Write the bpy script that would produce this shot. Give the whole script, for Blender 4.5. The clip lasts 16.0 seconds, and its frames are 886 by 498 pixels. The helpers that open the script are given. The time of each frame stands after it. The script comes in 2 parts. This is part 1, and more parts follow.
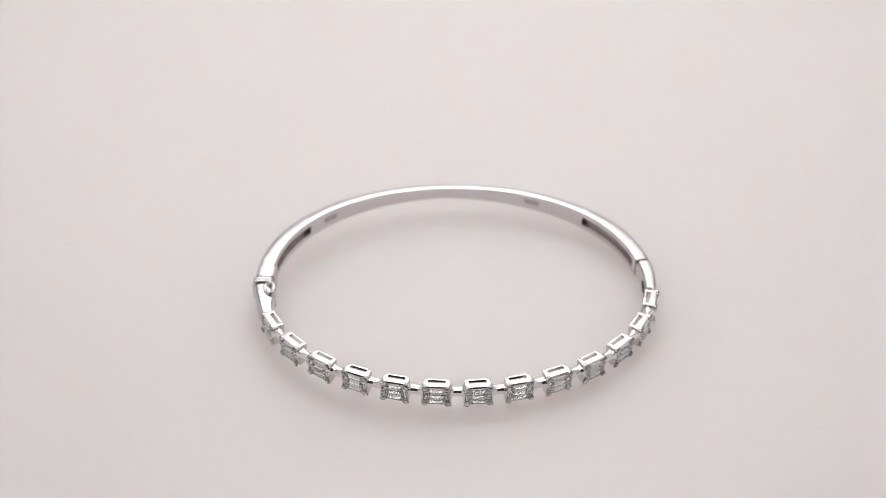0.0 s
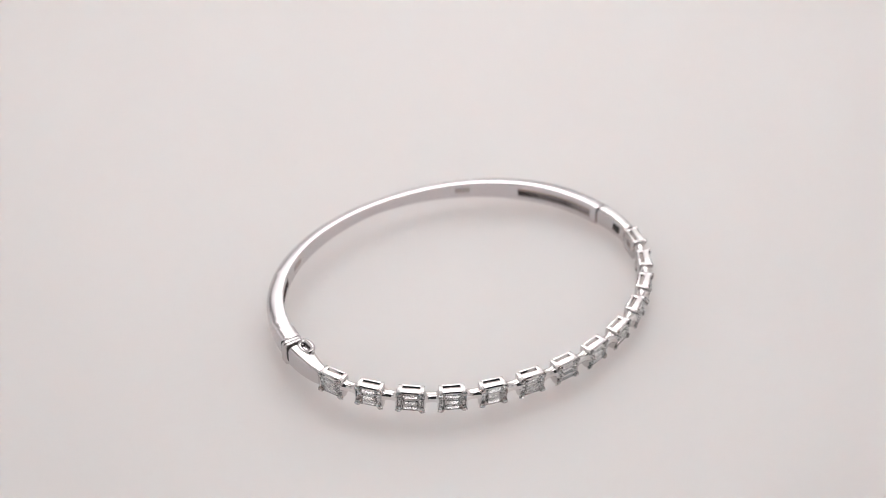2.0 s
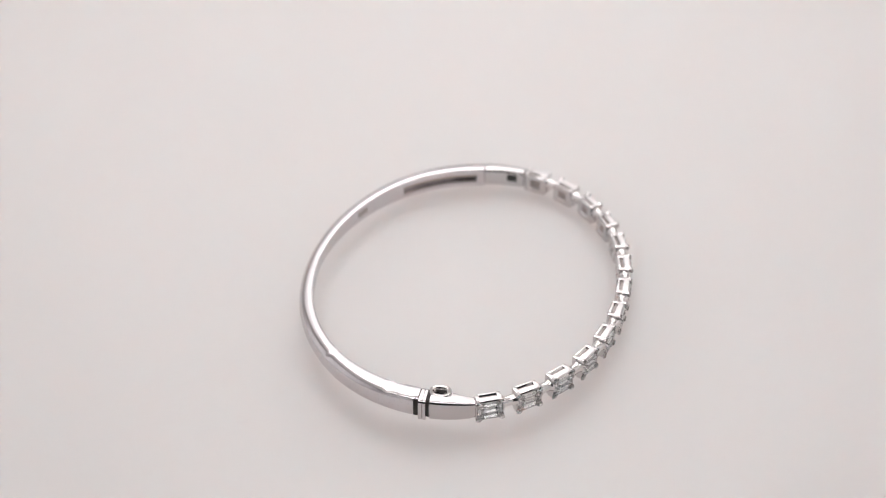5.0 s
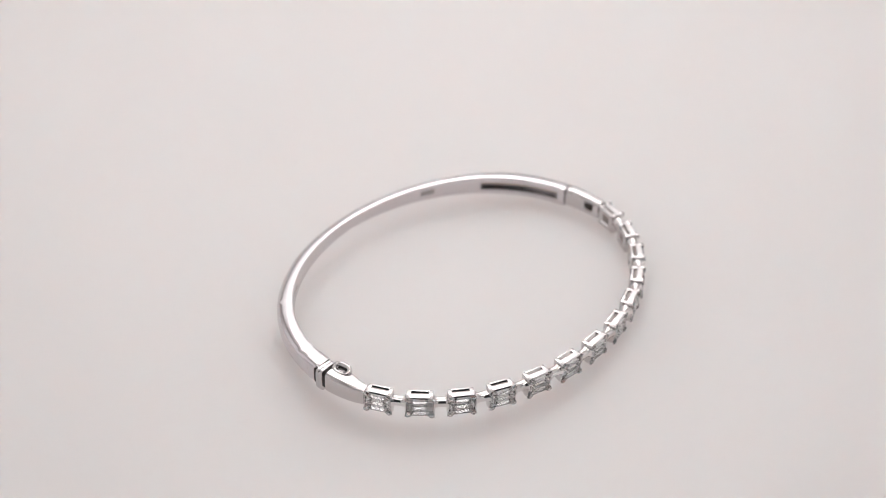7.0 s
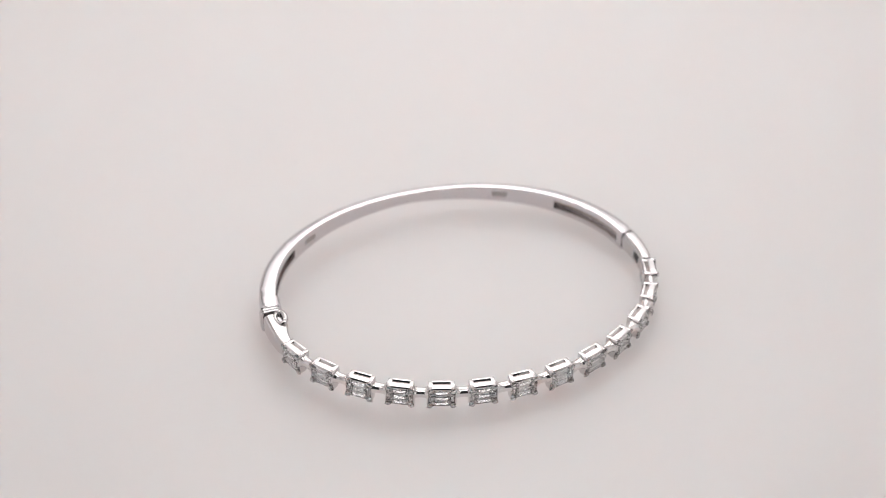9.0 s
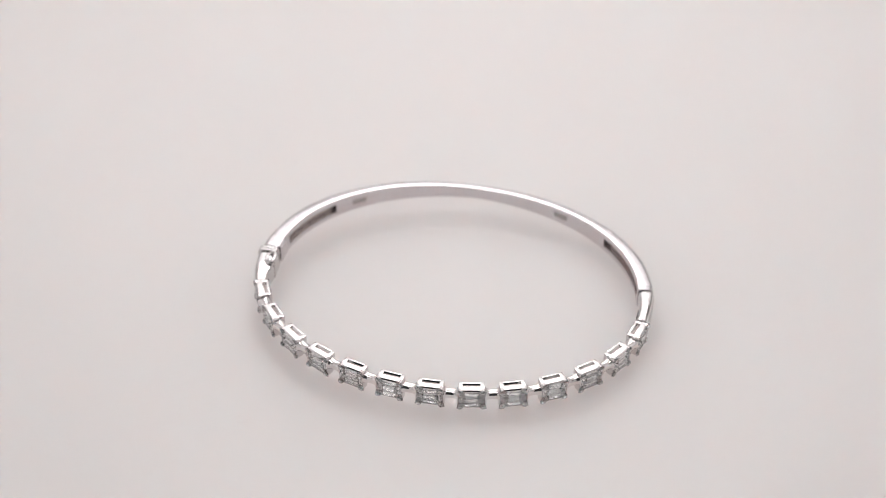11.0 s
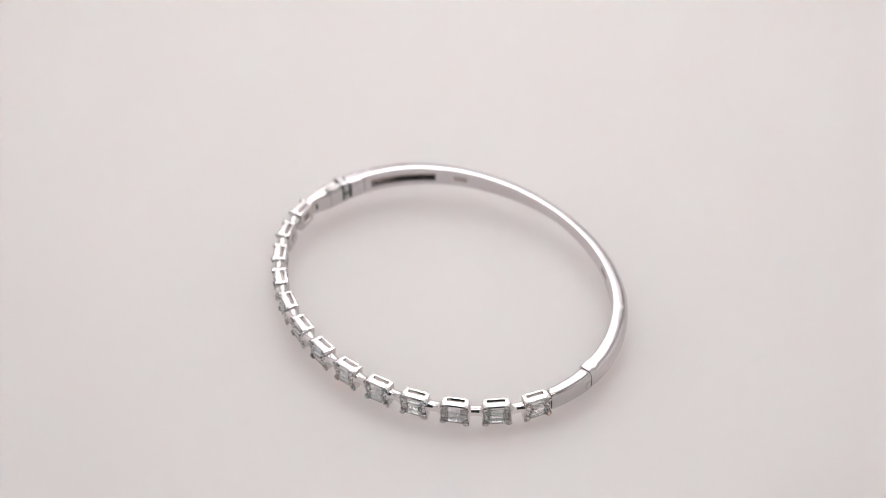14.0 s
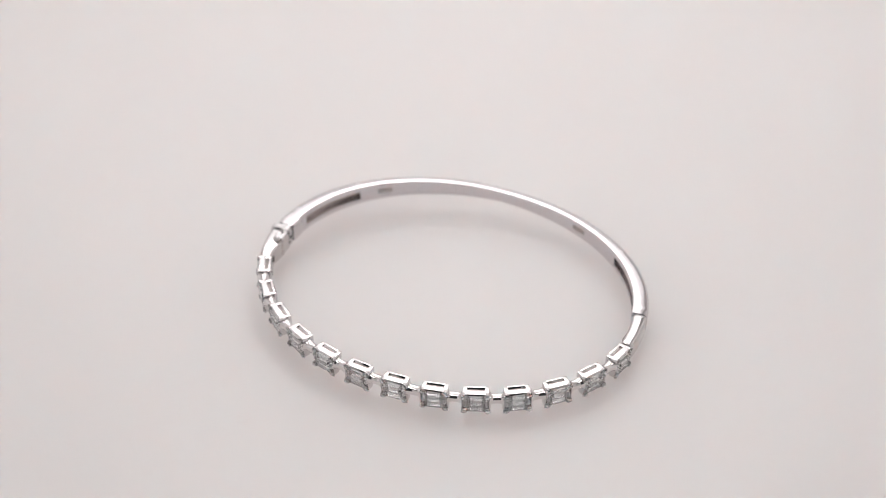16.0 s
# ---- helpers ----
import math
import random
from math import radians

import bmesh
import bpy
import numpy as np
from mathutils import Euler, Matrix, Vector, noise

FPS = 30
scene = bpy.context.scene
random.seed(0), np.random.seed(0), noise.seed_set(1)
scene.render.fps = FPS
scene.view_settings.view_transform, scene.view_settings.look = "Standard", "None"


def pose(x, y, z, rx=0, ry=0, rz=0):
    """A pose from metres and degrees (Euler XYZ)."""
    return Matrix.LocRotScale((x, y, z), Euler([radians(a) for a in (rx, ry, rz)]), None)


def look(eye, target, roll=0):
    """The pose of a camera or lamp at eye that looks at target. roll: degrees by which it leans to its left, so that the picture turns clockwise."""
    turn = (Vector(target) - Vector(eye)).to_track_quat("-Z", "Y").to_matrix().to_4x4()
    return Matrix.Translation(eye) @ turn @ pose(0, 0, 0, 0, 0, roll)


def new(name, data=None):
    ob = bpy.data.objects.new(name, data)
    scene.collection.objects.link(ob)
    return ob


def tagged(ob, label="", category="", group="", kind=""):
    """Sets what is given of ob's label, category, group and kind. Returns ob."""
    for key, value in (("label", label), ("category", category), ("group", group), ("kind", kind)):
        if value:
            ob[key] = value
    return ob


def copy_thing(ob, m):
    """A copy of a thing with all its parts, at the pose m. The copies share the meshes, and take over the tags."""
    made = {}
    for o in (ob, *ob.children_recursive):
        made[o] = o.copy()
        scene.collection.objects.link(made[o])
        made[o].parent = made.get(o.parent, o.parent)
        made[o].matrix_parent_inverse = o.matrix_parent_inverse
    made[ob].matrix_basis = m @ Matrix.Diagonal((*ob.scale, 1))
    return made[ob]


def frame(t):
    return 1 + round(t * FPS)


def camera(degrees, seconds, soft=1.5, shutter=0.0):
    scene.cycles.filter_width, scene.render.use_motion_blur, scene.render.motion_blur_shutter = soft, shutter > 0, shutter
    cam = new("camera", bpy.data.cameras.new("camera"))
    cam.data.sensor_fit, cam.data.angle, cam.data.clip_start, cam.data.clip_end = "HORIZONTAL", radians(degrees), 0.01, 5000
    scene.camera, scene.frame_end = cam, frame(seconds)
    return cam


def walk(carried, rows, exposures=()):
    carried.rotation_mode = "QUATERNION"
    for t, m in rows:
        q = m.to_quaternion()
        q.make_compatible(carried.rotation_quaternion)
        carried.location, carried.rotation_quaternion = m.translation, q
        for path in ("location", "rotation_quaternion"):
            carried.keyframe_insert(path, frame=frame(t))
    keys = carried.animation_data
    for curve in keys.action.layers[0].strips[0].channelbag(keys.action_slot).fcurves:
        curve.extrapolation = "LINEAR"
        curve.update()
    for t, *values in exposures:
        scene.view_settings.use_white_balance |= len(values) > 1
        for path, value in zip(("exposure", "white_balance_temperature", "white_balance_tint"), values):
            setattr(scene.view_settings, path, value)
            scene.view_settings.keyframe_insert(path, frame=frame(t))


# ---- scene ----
S = 0.033            # metres of one unit of the plan
LIFT = 0.00298       # height of the heads' middle plane over the table
FOV = 31.26
cam = camera(FOV, 16.0, soft=0.98)
cam.data.dof.use_dof, cam.data.dof.focus_distance, cam.data.dof.aperture_fstop = True, 0.2235, 18.0   # the far half band lies a little out of focus
EYE = pose(-0.0592 * S, -5.7223 * S, 4.5956 * S + LIFT, 90 - 37.71, 0, 0) @ pose(0, 0, 0, 0, 0, -1.288)
walk(cam, [(0.0, EYE), (16.0, EYE)])

# the bangle's slow swing on its axis: seconds, degrees
SWING = [(0.0, 0.0), (0.5, 7.52), (1.0, 15.15), (1.5, 22.8), (2.0, 30.29), (2.5, 37.86), (3.0, 45.4), (3.5, 53.03),
         (4.0, 60.58), (4.5, 68.25), (4.88, 74.0), (4.98, 75.0), (5.08, 74.0), (5.5, 67.67), (6.0, 60.07), (6.5, 52.45),
         (7.0, 44.86), (7.5, 37.43), (8.0, 29.84), (8.5, 22.25), (9.0, 14.59), (9.5, 7.0), (10.0, -0.4),
         (10.5, -7.65), (11.0, -15.0), (11.5, -22.53), (12.0, -30.22), (12.5, -37.86), (13.0, -45.2), (13.5, -52.62),
         (13.77, -56.7), (13.87, -57.9), (13.97, -56.8), (14.5, -49.07), (15.0, -41.69), (15.5, -34.08), (16.0, -26.41)]
TILT_X, TILT_Y, RISE = 0.72, 1.52, 0.0125 * S + LIFT

# ---- world and light ----
world = bpy.data.worlds.new("room_air")
scene.world = world
world.use_nodes = True
world.node_tree.nodes["Background"].inputs[0].default_value = (0.9, 0.95, 1.0, 1)
world.node_tree.nodes["Background"].inputs[1].default_value = 0.03
LED_POWER, SOFT_POWER = 21.0, 1.85
BACK_POWER, SIDE_POWER, FRONT_POWER, TOP_POWER = 0.6, 0.25, 0.12, 1.95
LED_COLOUR = (1.0, 0.968, 0.964, 1)

# ---- materials ----


def material(name, colour, rough=0.5, metal=0.0, grain=0.0, scale=800.0, bump=0.0, rough_vary=0.0, ior=1.45, transmission=0.0, patch=0.0, patch_scale=30.0):
    m = bpy.data.materials.new(name)
    m.use_nodes = True
    nt = m.node_tree
    b = nt.nodes["Principled BSDF"]
    b.inputs["Base Color"].default_value = (*colour, 1)
    b.inputs["Roughness"].default_value = rough
    b.inputs["Metallic"].default_value = metal
    b.inputs["IOR"].default_value = ior
    b.inputs["Transmission Weight"].default_value = transmission
    co = nt.nodes.new("ShaderNodeTexCoord")
    fine = nt.nodes.new("ShaderNodeTexNoise")
    fine.inputs["Scale"].default_value, fine.inputs["Detail"].default_value = scale, 4
    nt.links.new(co.outputs["Object"], fine.inputs["Vector"])
    wide = nt.nodes.new("ShaderNodeTexNoise")
    wide.inputs["Scale"].default_value, wide.inputs["Detail"].default_value = patch_scale, 3
    nt.links.new(co.outputs["Object"], wide.inputs["Vector"])
    if grain or patch:
        add = nt.nodes.new("ShaderNodeMath")
        add.operation = "MULTIPLY_ADD"
        nt.links.new(fine.outputs["Fac"], add.inputs[0])
        add.inputs[1].default_value, add.inputs[2].default_value = 2 * grain, 1 - grain - patch
        more = nt.nodes.new("ShaderNodeMath")
        more.operation = "MULTIPLY_ADD"
        nt.links.new(wide.outputs["Fac"], more.inputs[0])
        more.inputs[1].default_value = 2 * patch
        nt.links.new(add.outputs[0], more.inputs[2])
        mul = nt.nodes.new("ShaderNodeVectorMath")
        mul.operation = "SCALE"
        mul.inputs[0].default_value = colour
        nt.links.new(more.outputs[0], mul.inputs["Scale"])
        nt.links.new(mul.outputs[0], b.inputs["Base Color"])
    if rough_vary:
        mr = nt.nodes.new("ShaderNodeMapRange")
        mr.inputs["To Min"].default_value, mr.inputs["To Max"].default_value = rough - rough_vary, rough + rough_vary
        nt.links.new(wide.outputs["Fac"], mr.inputs["Value"])
        nt.links.new(mr.outputs[0], b.inputs["Roughness"])
    if bump:
        bp = nt.nodes.new("ShaderNodeBump")
        bp.inputs["Strength"].default_value, bp.inputs["Distance"].default_value = 1.0, bump
        nt.links.new(fine.outputs["Fac"], bp.inputs["Height"])
        nt.links.new(bp.outputs[0], b.inputs["Normal"])
    return m


GOLD = material("polished_white_gold", (0.63, 0.607, 0.607), 0.06, 1.0, 0.03, 900, 0.000003, 0.04, patch=0.03, patch_scale=200)
BAND_GOLD = material("satin_white_gold", (0.68, 0.65, 0.665), 0.19, 1.0, 0.03, 1400, 0.000004, 0.03, patch=0.03, patch_scale=150)
MIRROR_GOLD = material("mirror_white_gold", (0.8, 0.775, 0.77), 0.03, 1.0, 0.02, 900, patch=0.02, patch_scale=200)
BROWN_GOLD = material("browner_white_gold", (0.6, 0.53, 0.49), 0.16, 1.0, 0.12, 1500, 0.00002, 0.08, patch=0.1, patch_scale=300)
# dark for the shade inside the settings, and for the hinge's seam
DARK_GOLD = material("gold_for_shade_and_seam", (0.36, 0.32, 0.305), 0.5, 1.0, 0.15, 1500, 0.00002, 0.08, patch=0.1, patch_scale=300)
# reflector metal, added behind the stones to throw lamp light back
STONE_MIRROR = material("stone_brightening_mirror", (0.96, 0.96, 0.965), 0.22, 1.0, 0.02, 2000, 0.000003)
SLOT_GOLD = material("dark_slot_gold", (0.42, 0.39, 0.375), 0.45, 1.0, 0.1, 2500, 0.00001)
STONE = material("diamond", (1.0, 1.0, 1.0), 0.0, 0.0, ior=1.85, transmission=1.0)
TABLE = material("white_acrylic_sweep", (0.70, 0.675, 0.669), 0.42, 0.0, 0.006, 900, 0.0, 0.04, patch=0.012, patch_scale=14)
tb = TABLE.node_tree.nodes["Principled BSDF"].inputs
tb["Subsurface Weight"].default_value, tb["Subsurface Scale"].default_value = 1.0, 0.035
tb["Subsurface Radius"].default_value = (1.0, 0.85, 0.8)
CLOTH = material("white_tent_cloth", (0.88, 0.865, 0.86), 0.8, 0.0, 0.03, 1200, 0.00005, patch=0.02, patch_scale=10)
SHELL = material("white_plastic_shell", (0.7, 0.69, 0.68), 0.5, 0.0, 0.1, 300, 0.0, 0.05)
ROOM = material("grey_table_laminate", (0.22, 0.21, 0.205), 0.6, 0.0, 0.05, 20, 0.0, patch=0.05, patch_scale=2)
DUST = material("grey_dust", (0.5, 0.48, 0.47), 0.9, 0.0, 0.1, 3000)


def glow(name, power):
    m = bpy.data.materials.new(name)
    m.use_nodes = True
    b = m.node_tree.nodes["Principled BSDF"]
    b.inputs["Emission Color"].default_value, b.inputs["Emission Strength"].default_value = LED_COLOUR, power
    return m


# near black: the shade in narrow gaps and openings, put into the colour
GAP = material("painted_shade_gap", (0.04, 0.036, 0.034), 0.5, 0.6, 0.1, 1500)
GLOW, SOFT_GLOW = glow("led_glow", LED_POWER), glow("diffuser_glow", SOFT_POWER)

# ---- mesh helpers (millimetres in, metres out) ----
MM = 0.001


def link_mesh(name, bm, mat, parent=None, label="", smooth=40):
    bmesh.ops.recalc_face_normals(bm, faces=bm.faces)
    me = bpy.data.meshes.new(name)
    bm.to_mesh(me)
    bm.free()
    me.materials.append(mat)
    if smooth:
        me.polygons.foreach_set("use_smooth", [True] * len(me.polygons))
        me.set_sharp_from_angle(angle=radians(smooth))
    return place(name, me, parent, label)


def place(name, me, parent=None, label="", m=None):
    ob = new(name, me)
    if parent:
        ob.parent = parent
    if m is not None:
        ob.matrix_basis = m
    return tagged(ob, label)


def loft(bm, loops, close_ring=True, cap=True, wrap=False):
    """Skins a row of closed loops of points (metres)."""
    rows = [[bm.verts.new(p) for p in lp] for lp in loops]
    n = len(rows[0])
    pairs = list(zip(rows, rows[1:])) + ([(rows[-1], rows[0])] if wrap else [])
    for a, b in pairs:
        for i in range(n if close_ring else n - 1):
            j = (i + 1) % n
            bm.faces.new((a[i], a[j], b[j], b[i]))
    if cap and not wrap:
        bm.faces.new(rows[0][::-1])
        bm.faces.new(rows[-1])
    return rows


def round_rect(w, h, r, seg=4):
    """Outline of a rounded rectangle w x h, round the origin."""
    pts = []
    r = min(r, w / 2 - 1e-4, h / 2 - 1e-4)
    for k, (sx, sy) in enumerate(((1, 1), (-1, 1), (-1, -1), (1, -1))):
        for i in range(seg + 1):
            a = radians(90 * k + 90 * i / seg)
            pts.append((sx * (w / 2 - r) + r * math.cos(a), sy * (h / 2 - r) + r * math.sin(a)))
    return pts


def slab(bm, x0, x1, y0, y1, z0, z1, bevel=0.0, m=None):
    """A bevelled block between the corners, in millimetres."""
    made = bmesh.ops.create_cube(bm, size=1.0)["verts"]
    for v in made:
        v.co = Vector(((x0 + x1) / 2 + v.co.x * (x1 - x0), (y0 + y1) / 2 + v.co.y * (y1 - y0), (z0 + z1) / 2 + v.co.z * (z1 - z0))) * MM
    if bevel:
        edges = list({e for v in made for e in v.link_edges})
        made = bmesh.ops.bevel(bm, geom=edges, offset=bevel * MM, segments=2, affect="EDGES", profile=0.5)["verts"]
    if m is not None:
        bmesh.ops.transform(bm, matrix=m, verts=[v for v in made if v.is_valid])


# ---- the light tent: sweep, cloth walls, open front, lamps ----
def sheet(name, profile, x0, x1, mat, thick):
    """A bent sheet: a profile of (y, z) drawn out from x0 to x1, with thickness."""
    bm = bmesh.new()
    n = len(profile)
    under = []
    for i, (y, z) in enumerate(profile):
        a, b = profile[max(i - 1, 0)], profile[min(i + 1, n - 1)]
        d = Vector((b[0] - a[0], b[1] - a[1])).normalized()
        under.append((y + d.y * thick, z - d.x * thick))
    ring = profile + under[::-1]
    loft(bm, [[(x, y, z) for y, z in ring] for x in (x0, x1)])
    return link_mesh(name, bm, mat, smooth=50)


def build_tent():
    prof = [(-0.31, 0.0), (-0.2, 0.0), (0.0, 0.0), (0.16, 0.0)]
    prof += [(0.16 + 0.12 * math.sin(radians(a)), 0.12 - 0.12 * math.cos(radians(a))) for a in range(6, 91, 6)]
    prof += [(0.28, 0.2), (0.28, 0.28)]
    tagged(sheet("floor", prof, -0.3, 0.3, TABLE, 0.03), "seamless white acrylic sweep under the bangle", "backdrop", kind="structure")
    for name, x in (("wall_west", -0.303), ("wall_east", 0.303)):
        bm = bmesh.new()
        slab(bm, x * 1000 - 2, x * 1000 + 2, -300, 290, -3, 280, 0.5)
        tagged(link_mesh(name, bm, CLOTH), "white cloth side wall of a light tent", "tent wall", kind="structure")
    bm = bmesh.new()
    slab(bm, -305, 305, -165, 290, 281, 285, 0.5)
    tagged(link_mesh("ceiling", bm, CLOTH), "white cloth roof of a light tent, open at the front", "tent roof", kind="structure")
    for box in ((-300, -150, 0, 280), (150, 300, 0, 280)):
        bm = bmesh.new()
        slab(bm, box[0], box[1], -304, -300, box[2], box[3], 0.5)
        tagged(link_mesh("wall_front", bm, CLOTH), "white cloth front of a light tent with a shooting slot", "tent wall", kind="structure")
    bm = bmesh.new()
    slab(bm, -800, 800, -800, 800, -60, -34, 2)
    tagged(link_mesh("ground", bm, ROOM), "grey laminate table top under the light tent", "table top", kind="structure")


def build_lamp():
    """A flat lamp under the tent's roof: a frame, a soft diffuser and rows of bright emitters."""
    lamp = new("ceiling_lamp")
    tagged(lamp, "flat white panel lamp with rows of bright emitters", "lamp")
    bm = bmesh.new()
    slab(bm, -128, 128, -118, 118, 0, 9, 1.5)
    link_mesh("housing", bm, SHELL, lamp)
    bm = bmesh.new()
    slab(bm, -120, 120, -110, 110, -2, -0.5, 0.3)
    link_mesh("diffuser", bm, SOFT_GLOW, lamp, "softly glowing diffuser")
    bm = bmesh.new()
    slab(bm, -4, 4, -4, 4, -3.4, -2.2, 0.3)
    first = link_mesh("emitter", bm, GLOW, lamp)
    spots = [(-0.068 + 0.017 * k, y) for y in (-0.06, 0.03) for k in range(9)]
    first.matrix_basis = Matrix.Translation((*spots[0], 0))
    for x, y in spots[1:]:
        place("emitter", first.data, lamp, m=Matrix.Translation((x, y, 0)))
    lamp.matrix_basis = pose(0.004, 0.152, 0.255)


def build_softbox(w, h, m, power, label, dots=()):
    """A flat softbox that shines along its own -z, with bright emitters at the dots on its face."""
    box = new("softbox")
    tagged(box, label, "lamp", "softboxes round the tent")
    bm = bmesh.new()
    slab(bm, -w / 2 - 6, w / 2 + 6, -h / 2 - 6, h / 2 + 6, 0, 7, 1.5)
    link_mesh("housing", bm, SHELL, box)
    bm = bmesh.new()
    slab(bm, -w / 2, w / 2, -h / 2, h / 2, -2, -0.5, 0.3)
    link_mesh("diffuser", bm, glow("softbox_glow", power), box)
    shared = None
    for x, y in dots:
        if shared is None:
            bm = bmesh.new()
            slab(bm, -3.5, 3.5, -3.5, 3.5, -3.2, -2.1, 0.3)
            spot = link_mesh("emitter", bm, GLOW, box)
            spot.matrix_basis, shared = Matrix.Translation((x, y, 0)), spot.data
        else:
            place("emitter", shared, box, m=Matrix.Translation((x, y, 0)))
    box.matrix_basis = m


build_tent()
build_lamp()
# added out of view, so the metal's top faces reflect a bright back
build_softbox(440, 140, look((0, 0.262, 0.195), (0, 0, 0.195)), BACK_POWER, "wide unseen softbox added to brighten the tent's back")
build_softbox(300, 84, look((0, -0.115, 0.245), (0, -0.03, 0)), TOP_POWER, "narrow white softbox with two rows of bright emitters",
              [(-0.105 + 0.0263 * k, y) for y in (-0.017, 0.017) for k in range(9)])
# unseen fill lights, added to soften shadows and even out the metal's reflections
for side in (-1, 1):
    build_softbox(110, 230, look((side * 0.225, -0.27, 0.145), (0, 0, 0.1)), FRONT_POWER, "upright unseen fill softbox added beside the shooting slot")
    build_softbox(380, 200, look((side * 0.285, 0, 0.15), (0, 0, 0.15)), SIDE_POWER, "unseen fill softbox added on the tent's side wall")

# ---- the bangle ----
CX, CY, RA, RB, SQUARE = -0.0027 * S, -0.0475 * S, 0.919 * S, 0.7458 * S, 2.0535   # soft oval of its outer rim


def oval(u):
    c, s = math.cos(radians(u)), math.sin(radians(u))
    r = (abs(c / RA) ** SQUARE + abs(s / RB) ** SQUARE) ** (-1 / SQUARE)
    return Vector((CX + r * c, CY + r * s, 0))


def outwards(u):
    d = oval(u + 0.05) - oval(u - 0.05)
    return Vector((d.y, -d.x, 0)).normalized()


def rim(u, out=0.0, up=0.0):
    """The point at the oval's angle u (degrees), out and up in millimetres from its outer rim."""
    return oval(u) + outwards(u) * out * MM + Vector((0, 0, up * MM))


def seat_pose(u, out=0.0, up=0.0):
    """A pose on the rim: x along it, y outwards, z up."""
    n = outwards(u)
    return Matrix.Translation(rim(u, out, up)) @ Matrix(((n.y, n.x, 0), (-n.x, n.y, 0), (0, 0, 1))).to_4x4()


def arc_angles(u0, u1, count):
    """Angles that cut the rim from u0 to u1 into equal lengths."""
    us = np.linspace(u0, u1, 1500)
    pts = np.array([oval(u)[:2] for u in us])
    run = np.concatenate([[0], np.cumsum(np.hypot(*np.diff(pts, axis=0).T))])
    return [float(v) for v in np.interp(np.linspace(0, run[-1], count), run, us)]


def along(u, mm):
    """The angle that lies mm further along the rim."""
    for _ in range(8):
        step = (oval(u + 0.5) - oval(u - 0.5)).length / MM
        u += mm / 8 / step
    return u


HEADS = arc_angles(200.1, 350.0, 13)
HEAD_W, HEAD_H, HEAD_D, PROUD, DROP = 4.3, 3.45, 2.0, 0.05, -0.38
U_HINGE, U_CLASP = 7.8, 180.8
BAND_T, BAND_H = 1.85, 2.1
SLOTS = ((10.5, 38.3), (148.7, 172.0))


def thick(u):
    """The band's thickness, which grows from its middle to its two ends."""
    return BAND_T + (0.75 if u > 95 else 0.55) * min(abs(u - 95) / 70, 1)


def band_section(t, h, deep, e=1.0):
    """Outline (out, up) of the band: domed outside (squarer for e below 1), flat inside with a recess."""
    pts = []
    for k in range(13):
        a = radians(-90 + 15 * k)
        pts.append((-t * 0.72 + t * 0.72 * max(math.cos(a), 0) ** e, h / 2 * math.copysign(abs(math.sin(a)) ** e, a)))
    b = 0.3
    q = 0.22 * h
    pts += [(-t + b, h / 2), (-t + b * 0.3, h / 2 - b * 0.3), (-t, h / 2 - b), (-t, q), (-t + deep, q), (-t + deep, -q), (-t, -q),
            (-t, -h / 2 + b), (-t + b * 0.3, -h / 2 + b * 0.3), (-t + b, -h / 2)]
    return pts


def build_band(root):
    us = []
    stops = sorted({U_HINGE, U_CLASP, *[v for s in SLOTS for v in s]})
    for a, b in zip(stops, stops[1:]):
        inside = any(s0 <= a and b <= s1 for s0, s1 in SLOTS)
        n = max(2, int((b - a) / 1.5))
        us += [(a + (b - a) * k / n, 0.9 if inside else 0.002) for k in range(n + 1)]
    bm = bmesh.new()
    loops = []
    for u, deep in us:
        f = min(abs(u - 95) / 80, 1)
        down, grow = (0.1, 1.4) if u > 95 else (0.24, 1.3)
        loops.append([rim(u, o, z - down * f) for o, z in band_section(thick(u), BAND_H + grow * min(f * 1.25, 1), deep, 1 - 0.45 * max(0, f - 0.5) / 0.5)])
    loft(bm, loops)
    link_mesh("back_band", bm, BAND_GOLD, root, "domed polished white gold half band", 35)
    # lining of each recess; part of the recess's shade is put into its colour
    for u0, u1 in SLOTS:
        bm = bmesh.new()
        us = [u0 + (u1 - u0) * (k + 0.05) / 20.1 for k in range(21)]
        loft(bm, [[rim(u, o - thick(u), z) for o, z in ((0.86, 0.72), (0.8, 0.72), (0.8, -0.72), (0.86, -0.72))] for u in us])
        link_mesh("recess_lining", bm, BROWN_GOLD, root, "browner lining of the band's inner recess, shade partly in its colour")
    # plates in place of small through-slots, the slots' shade put into their colour
    for u in (58.9, 139.5):
        bm = bmesh.new()
        ua, ub = along(u, -1.3), along(u, 1.3)
        us = [ua + (ub - ua) * k / 6 for k in range(7)]
        loft(bm, [[rim(u, o - thick(u), z) for o, z in ((-0.015, 0.45), (0.05, 0.45), (0.05, -0.45), (-0.015, -0.45))] for u in us])
        link_mesh("slot_plate", bm, SLOT_GOLD, root, "small plate for a through-slot, its shade painted in")


def oval_loop(u, out_c, up_c, t, h, p=0.6, n=20):
    """A softened box section of the given thickness and height, centred at out_c, up_c."""
    lp = []
    for k in range(n):
        a = 2 * math.pi * k / n
        c, s = math.cos(a), math.sin(a)
        lp.append(rim(u, out_c + t / 2 * math.copysign(abs(c) ** p, c), up_c + h / 2 * math.copysign(abs(s) ** p, s)))
    return lp


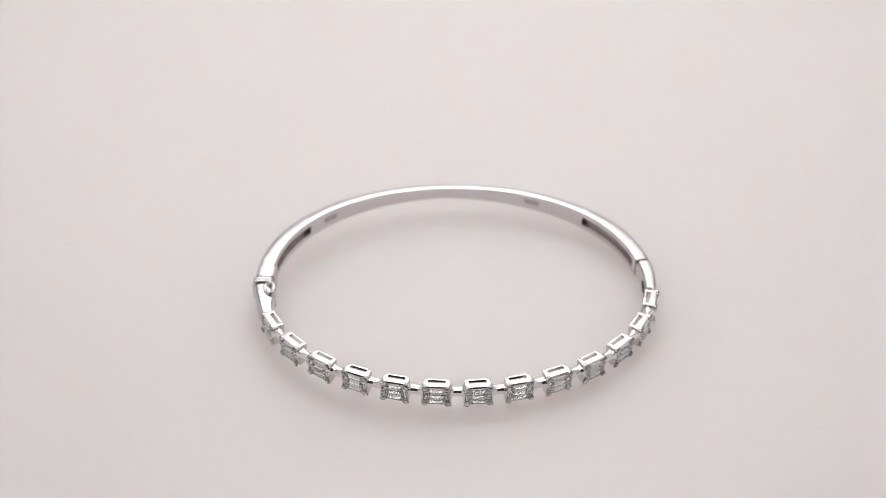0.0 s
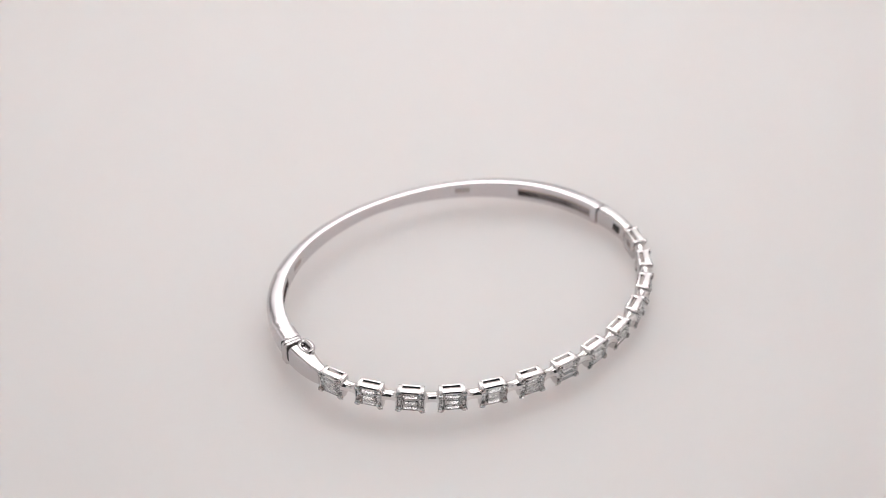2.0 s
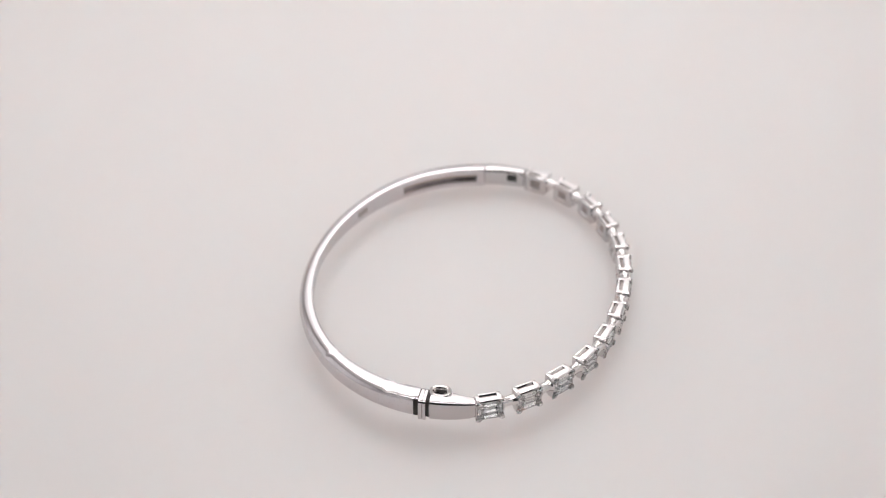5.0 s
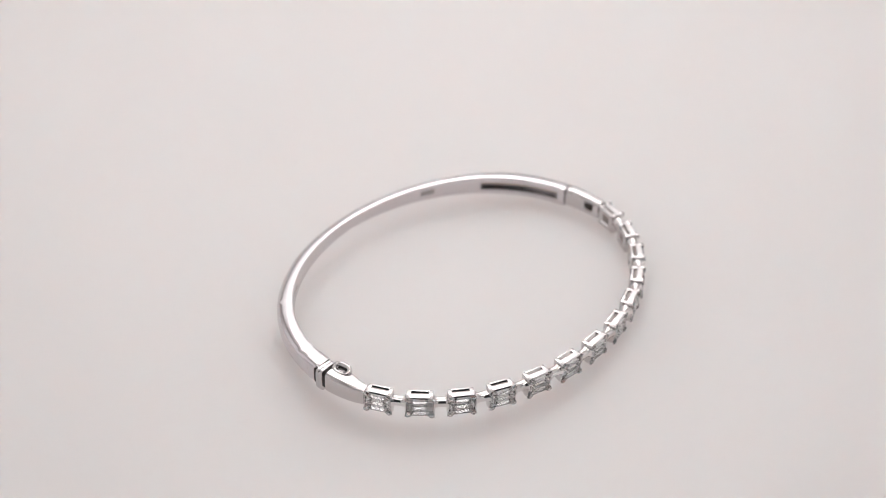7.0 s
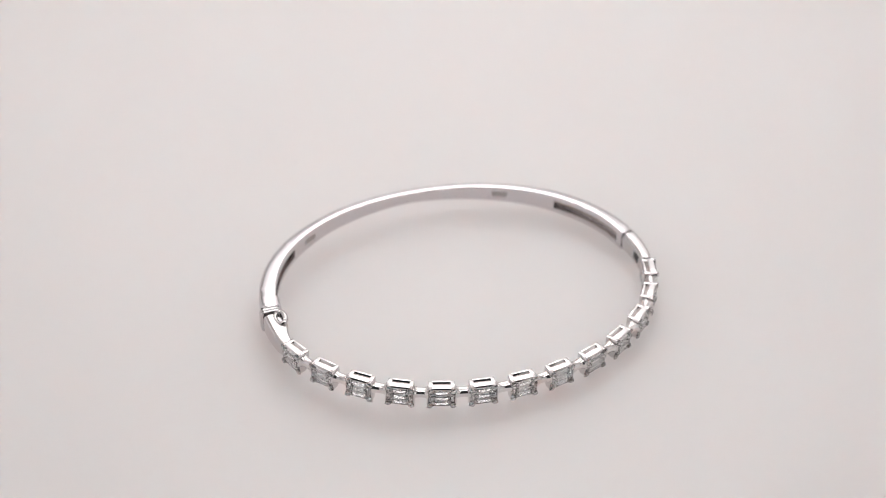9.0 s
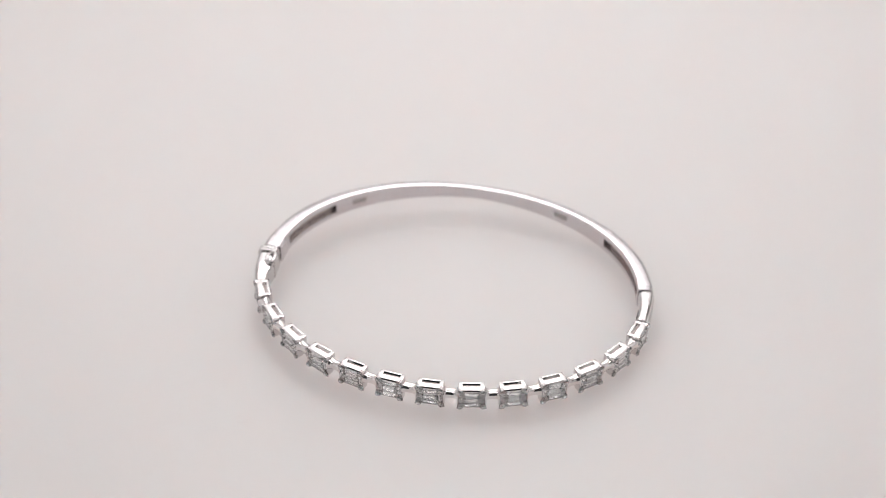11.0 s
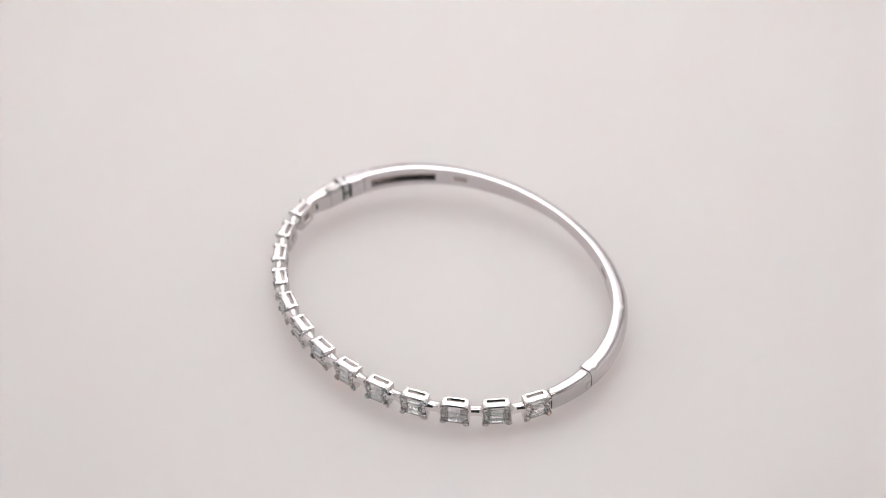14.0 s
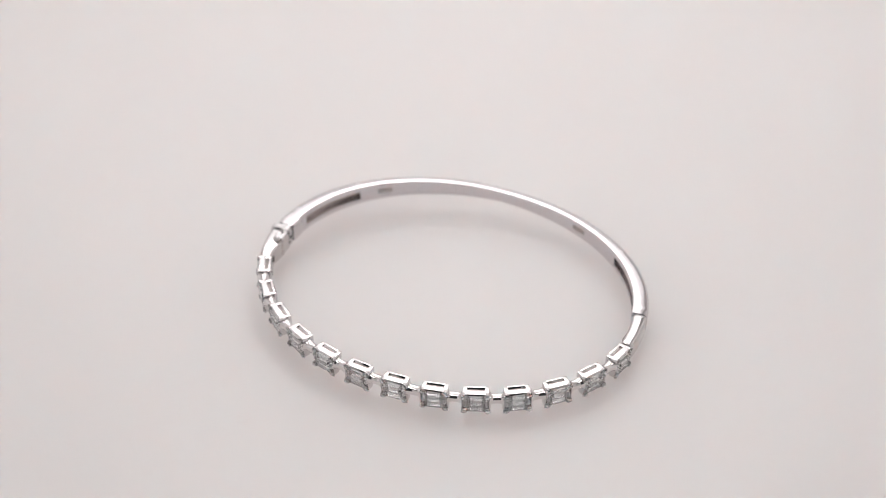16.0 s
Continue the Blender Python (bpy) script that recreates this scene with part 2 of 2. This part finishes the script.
def skin(spec, p, n=36, cut=6):
    """A body through sections (angle, thickness, height, out, up), eased between them."""
    bm = bmesh.new()
    rows = []
    for a, b in zip(spec, spec[1:]):
        for k in range(cut):
            f = k / cut
            rows.append([x + (y - x) * f for x, y in zip(a, b)])
    rows.append(list(spec[-1]))
    loft(bm, [oval_loop(u, c, up, t, h, p, n) for u, t, h, c, up in rows])
    return bm


def build_clasp(root):
    gap = U_CLASP
    # flared box at the band's end
    bm = skin([(along(gap, mm), t, h + 0.45, c, -0.08) for mm, t, h, c in (
        (-3.5, 2.2, 2.4, -1.4), (-3.2, 2.6, 2.75, -1.45), (-3.0, 2.9, 2.9, -1.5), (-2.8, 3.06, 2.97, -1.54),
        (-2.4, 3.12, 2.98, -1.55), (-0.42, 3.12, 2.98, -1.53), (-0.3, 3.0, 2.85, -1.5))], 0.5)
    link_mesh("clasp_box", bm, BAND_GOLD, root, "flared polished clasp box at the band's end", 50)
    # push tongue between the halves, near black to paint the gap's shade
    bm = bmesh.new()
    rows = [oval_loop(along(gap, mm), c, -0.1, t, h + 0.2, 0.4) for mm, t, h, c in ((-0.55, 2.85, 2.85, -1.35), (1.95, 2.85, 2.95, -1.35))]
    loft(bm, rows)
    link_mesh("clasp_tongue", bm, GAP, root, "inner tongue, the clasp gap's shade painted on it")
    bm = bmesh.new()
    rows = [oval_loop(along(gap, mm), c, -0.18, t, h + 0.4, 0.35, 36) for mm, t, h, c in ((0.12, 2.9, 3.0, -1.2), (0.2, 3.2, 3.25, -1.2), (0.65, 3.2, 3.25, -1.2), (0.73, 3.05, 3.1, -1.2), (0.81, 3.2, 3.25, -1.2), (1.18, 3.2, 3.25, -1.2), (1.26, 2.9, 3.0, -1.2))]
    loft(bm, rows)
    link_mesh("clasp_collar", bm, GOLD, root, "raised polished collar of the push clasp", 35)
    # tapering barrel up to the first setting
    end = along(HEADS[0], -HEAD_W / 2) + 0.15
    g0 = along(gap, 1.62)
    bm = skin([(g0 + (end - g0) * f, t, h, c, -0.22) for f, t, h, c in (
        (0, 2.9, 3.2, -1.4), (0.02, 3.1, 3.42, -1.4), (0.4, 2.9, 3.35, -1.3), (0.6, 2.55, 3.2, -1.13), (0.8, 2.1, 2.98, -0.92), (1.0, 1.7, 2.65, -0.8))], 0.4)
    link_mesh("clasp_barrel", bm, GOLD, root, "tapered polished barrel behind the clasp", 30)
    # plates on the inner face: an opening's shade painted dark, and a seam
    for name, f, out, w, h, mat, label in (("window_shade", 0.84, -1.86, 0.55, 1.1, GAP, "dark plate painted as a shaded opening in the barrel's inner face"),
                                           ("inner_seam", 0.42, -2.72, 0.09, 2.3, BROWN_GOLD, "thin upright seam on the barrel's inner face")):
        bm = bmesh.new()
        slab(bm, -w / 2, w / 2, -0.06, 0.08, -h / 2 - 0.2, h / 2 - 0.2, 0.02, seat_pose(g0 + (end - g0) * f, out, 0))
        link_mesh(name, bm, mat, root, label)
    # safety eye on the top of the barrel
    bm = bmesh.new()
    u = along(gap, 3.1)
    m = seat_pose(u, -2.1, 1.5) @ pose(0, 0, 0, -26, 0, 0)
    loops = []
    for k in range(24):
        a = 2 * math.pi * k / 24
        cx, cy = 1.2 * math.copysign(abs(math.cos(a)) ** 0.8, math.cos(a)), 0.72 * math.copysign(abs(math.sin(a)) ** 0.8, math.sin(a))
        d = Vector((math.cos(a), math.sin(a), 0))
        loops.append([m @ ((Vector((cx, cy, 0)) + d * 0.4 * math.cos(b) + Vector((0, 0, 0.42 * math.sin(b)))) * MM) for b in [2 * math.pi * j / 10 for j in range(10)]])
    loft(bm, loops, wrap=True)
    eye = link_mesh("safety_eye", bm, GOLD, root, "small polished safety eye on the clasp", 60)
    # plate inside the eye, its dark colour standing for the shade
    bm = bmesh.new()
    slab(bm, -1.1, 1.1, -0.6, 0.6, -0.5, -0.12, 0.05, m)
    link_mesh("eye_shade", bm, GAP, eye, "dark plate painted as the shade in the safety eye")
    bm = bmesh.new()
    bmesh.ops.create_uvsphere(bm, u_segments=14, v_segments=10, radius=0.42 * MM, matrix=m @ pose(1.0 * MM, -0.25 * MM, 0.1 * MM))
    link_mesh("eye_bead", bm, GOLD, eye, "small polished bead in the safety eye", 80)


def build_hinge(root):
    start = along(HEADS[-1], HEAD_W / 2)
    end = U_HINGE + 360
    bm = skin([(start + (end - start) * f, t, h + 0.35, c, -0.24) for f, t, h, c in (
        (0.0, 1.75, 2.6, -0.85), (0.04, 1.9, 2.8, -0.9), (0.5, 2.1, 2.95, -1.0), (0.96, 2.35, 3.0, -1.14), (0.99, 2.2, 2.8, -1.14))], 0.55)
    link_mesh("hinge_block", bm, GOLD, root, "smooth polished hinge block", 30)
    bm = bmesh.new()
    m = seat_pose(along(U_HINGE, -0.1), -1.0, 0)
    bmesh.ops.create_cone(bm, cap_ends=True, segments=16, radius1=0.45 * MM, radius2=0.45 * MM, depth=2.5 * MM, matrix=m)
    link_mesh("hinge_pin", bm, BROWN_GOLD, root)
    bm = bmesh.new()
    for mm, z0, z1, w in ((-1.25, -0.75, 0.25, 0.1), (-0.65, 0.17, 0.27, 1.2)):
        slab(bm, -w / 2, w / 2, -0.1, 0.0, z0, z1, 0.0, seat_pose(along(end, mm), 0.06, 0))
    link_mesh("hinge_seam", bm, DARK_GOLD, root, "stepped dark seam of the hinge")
    # plate on the block's inner face, an opening's shade painted dark
    bm = bmesh.new()
    u = start + (end - start) * 0.3
    slab(bm, -0.8, 0.8, -0.06, 0.05, -0.6, 0.6, 0.02, seat_pose(u, -1.99, 0))
    link_mesh("window_shade", bm, GAP, root, "dark plate painted as a shaded opening in the hinge block's inner face")


def ring_frame(bm, w, h, wall, y0, y1, r, b=0.12):
    """A rectangular rim, w x h outside, standing between y0 and y1."""
    loops = []
    for inset, y in ((0, y0 + b), (0, y1 - b), (b, y1), (wall - b, y1), (wall, y1 - b), (wall, y0 + b), (wall - b, y0), (b, y0)):
        loops.append([(x * MM, y * MM, z * MM) for x, z in round_rect(w - 2 * inset, h - 2 * inset, max(r - inset, 0.12))])
    loft(bm, loops, wrap=True)


def step_cut(w, h, crown=0.15, deep=0.17):
    """A baguette stone: table, two crown steps, girdle and a keeled back, facing +y."""
    bm = bmesh.new()
    loops = []
    for k, y in ((0.0, -deep), (0.55, -deep * 0.55), (1.0, -0.02), (1.0, 0.02), (0.93, crown * 0.65), (0.8, crown)):
        c = 0.08 * k
        ww, hh = max(w / 2 - (1 - k) * min(w, h) / 2, 0.03), max(h / 2 - (1 - k) * min(w, h) / 2, 0.03)
        loops.append([(x * MM, y * MM, z * MM) for x, z in ((ww, hh - c), (ww - c, hh), (-ww + c, hh), (-ww, hh - c), (-ww, -hh + c), (-ww + c, -hh), (ww - c, -hh), (ww, -hh + c))])
    loft(bm, loops)
    return bm


def round_cut(d, crown=0.15, deep=0.1):
    bm = bmesh.new()
    loops = []
    for k, y, turn in ((0.06, -deep, 0), (1.0, -0.02, 0), (1.0, 0.02, 0), (0.88, crown * 0.65, 0.5), (0.66, crown, 0)):
        loops.append([(d / 2 * k * math.cos(2 * math.pi * (i + turn) / 10) * MM, y * MM, d / 2 * k * math.sin(2 * math.pi * (i + turn) / 10) * MM) for i in range(10)])
    loft(bm, loops)
    return bm


def keel(bm, x, z, w, h, low=-0.19):
    """Hipped mirror facets added under one stone to brighten it, the ridge along the longer side and below its middle.
    """
    m, high = min(w, h) / 2, low + 0.337 * h if w > h else 0.1
    base = [bm.verts.new(((x + sx * w / 2) * MM, low * MM, (z + sz * h / 2) * MM)) for sx, sz in ((-1, -1), (1, -1), (1, 1), (-1, 1))]
    dx, dz = (w / 2 - m * 0.8, 0) if w > h else (0, h / 2 - m * 0.8)
    a, b = [bm.verts.new(((x + k * dx) * MM, high * MM, (z - h * 0.22 + k * dz) * MM)) for k in (-1, 1)]
    if w > h:
        faces = ((base[0], base[1], b, a), (base[1], base[2], b), (base[2], base[3], a, b), (base[3], base[0], a))
    else:
        faces = ((base[0], base[1], a), (base[1], base[2], b, a), (base[2], base[3], b), (base[3], base[0], a, b))
    for f in faces:
        bm.faces.new(f)
    bm.faces.new(base[::-1])


def build_settings(root):
    """Thirteen square-set heads, each a frame with a cluster of step-cut and round stones."""
    def build_frame():
        bm = bmesh.new()
        ring_frame(bm, HEAD_W - 0.15, HEAD_H - 0.1, 0.36, -1.07, 0.0, 0.35, 0.16)
        ring_frame(bm, HEAD_W - 0.8, HEAD_H - 0.2, 0.95, -HEAD_D, -1.38, 0.45, 0.2)
        for s in (-1, 1):
            slab(bm, min(s * 1.2, s * 1.86), max(s * 1.2, s * 1.86), -1.9, -0.5, -HEAD_H / 2 + 0.09, HEAD_H / 2 - 0.09, 0.14)
        for sx in (-1, 1):
            for sz in (-1, 1):
                bmesh.ops.create_cone(bm, cap_ends=True, segments=14, radius1=0.36 * MM, radius2=0.47 * MM, depth=0.75 * MM,
                                      matrix=pose(sx * 1.62 * MM, -0.33 * MM, sz * 1.32 * MM, -90))
        return bm
    first = link_mesh("setting", build_frame(), GOLD, root, "square white gold setting with a cluster of clear stones", 35)
    # core block added in the hollow setting; its dark colour paints the shade there
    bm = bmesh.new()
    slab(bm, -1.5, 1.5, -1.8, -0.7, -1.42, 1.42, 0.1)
    core = link_mesh("shade_core", bm, DARK_GOLD, first, "core inside the setting, shade put into its dark colour")
    # slab with tilted facets, an added reflector that makes the stones look bright
    bm = bmesh.new()
    slab(bm, -1.78, 1.78, -0.66, -0.2, -1.42, 1.42, 0.03)
    for x, z, w, h in ((0, 0.98, 2.26, 0.86), (0, -0.98, 2.26, 0.86), (0, 0, 2.04, 0.98), (1.38, 0, 0.64, 1.15), (-1.38, 0, 0.64, 1.15)):
        keel(bm, x, z, w, h)
    mirror = link_mesh("stone_mirror", bm, STONE_MIRROR, first, "added mirror behind the stones that brightens them", 0)
    bm = step_cut(2.26, 0.86)
    wide = link_mesh("baguette_stone", bm, STONE, first, "clear step-cut stone", 0)
    mid = link_mesh("baguette_stone", step_cut(2.04, 0.98, 0.2), STONE, first, "clear step-cut stone", 0)
    tall = link_mesh("baguette_stone", step_cut(0.64, 1.15), STONE, first, "clear step-cut stone", 0)
    dot = link_mesh("round_stone", round_cut(0.86), STONE, first, "small clear round stone", 0)
    bm = bmesh.new()
    bmesh.ops.create_icosphere(bm, subdivisions=2, radius=0.14 * MM)
    bead = link_mesh("prong", bm, GOLD, first, smooth=80)
    spots = [(wide.data, "baguette_stone", 0, 0.02, 0.98), (wide.data, "baguette_stone", 0, 0.02, -0.98), (mid.data, "baguette_stone", 0, 0.05, 0),
             (tall.data, "baguette_stone", 1.38, 0.02, 0), (tall.data, "baguette_stone", -1.38, 0.02, 0)]
    for sx in (-1, 1):
        for sz in (-1, 1):
            spots.append((dot.data, "round_stone", sx * 1.62, 0.15, sz * 1.32))
            spots.append((bead.data, "prong", sx * 2.02, 0.08, sz * 1.55))
            spots.append((bead.data, "prong", sx * 1.18, 0.08, sz * 0.72))
    for ob in (wide, mid, tall, dot, bead):
        bpy.data.objects.remove(ob)
    for n, u in enumerate(HEADS):
        m = seat_pose(u, PROUD, DROP) @ pose(0, 0, 0, random.uniform(-1, 1), random.uniform(-1, 1), random.uniform(-1.5, 1.5))
        if n == 0:
            head = first
            head.matrix_basis = m
        else:
            head = place("setting", first.data, root, first["label"], m)
            place("shade_core", core.data, head, core["label"])
            place("stone_mirror", mirror.data, head, mirror["label"])
        for data, name, x, y, z in spots:
            piece = place(name, data, head, m=Matrix.Translation((x * MM, y * MM, z * MM)) @ pose(0, 0, 0, random.uniform(-2, 2), random.uniform(-4, 4), random.uniform(-3, 3)))
            piece.visible_shadow = name == "prong"      # clear stones let the light through to the added mirror


def build_links(root):
    bm = bmesh.new()
    loops = []
    for x, r in ((-1.05, 1.2), (-0.92, 1.18), (-0.75, 1.05), (-0.5, 0.97), (-0.2, 0.94), (0.2, 0.94), (0.5, 0.97), (0.75, 1.05), (0.92, 1.18), (1.05, 1.2)):
        ring = [2 * math.pi * k / 20 for k in range(20)]
        loops.append([(x * MM, 0.8 * r * math.cos(a) * MM, 0.78 * r * math.sin(a) * MM) for a in ring])
    loft(bm, loops)
    me = None
    for a, b in zip(HEADS, HEADS[1:]):
        m = seat_pose((a + b) / 2, -0.68, DROP + 0.42)
        if me is None:
            ob = link_mesh("connecting_bar", bm, MIRROR_GOLD, root, smooth=60)
            ob.matrix_basis = m
            me = ob.data
        else:
            place("connecting_bar", me, root, m=m)


bangle = new("bangle")
tagged(bangle, "hinged white gold bangle with thirteen diamond clusters on white acrylic", "bangle")
build_band(bangle)
build_clasp(bangle)
build_hinge(bangle)
build_settings(bangle)
build_links(bangle)


# ---- dust on the sweep ----
def build_dust():
    bm = bmesh.new()
    bmesh.ops.create_icosphere(bm, subdivisions=1, radius=0.13 * MM)
    for v in bm.verts:
        v.co *= random.uniform(0.75, 1.15)
        v.co.z *= 0.4
    ob = link_mesh("dust_speck", bm, DUST)
    tagged(ob, "tiny grey dust speck on white acrylic", "dust", "dust specks on the sweep")
    spots = ((-40.8, 77.2), (-45.2, 76.7), (-38.5, 35.4), (-27.1, 36.5))
    ob.matrix_basis = pose(spots[0][0] * MM, spots[0][1] * MM, 0.00006)
    for x, y in spots[1:]:
        copy_thing(ob, pose(x * MM, y * MM, 0.00006, 0, 0, 70 * x))


build_dust()


def motions():
    walk(bangle, [(t, pose(0, 0, RISE, TILT_X, TILT_Y, a)) for t, a in SWING])


motions()
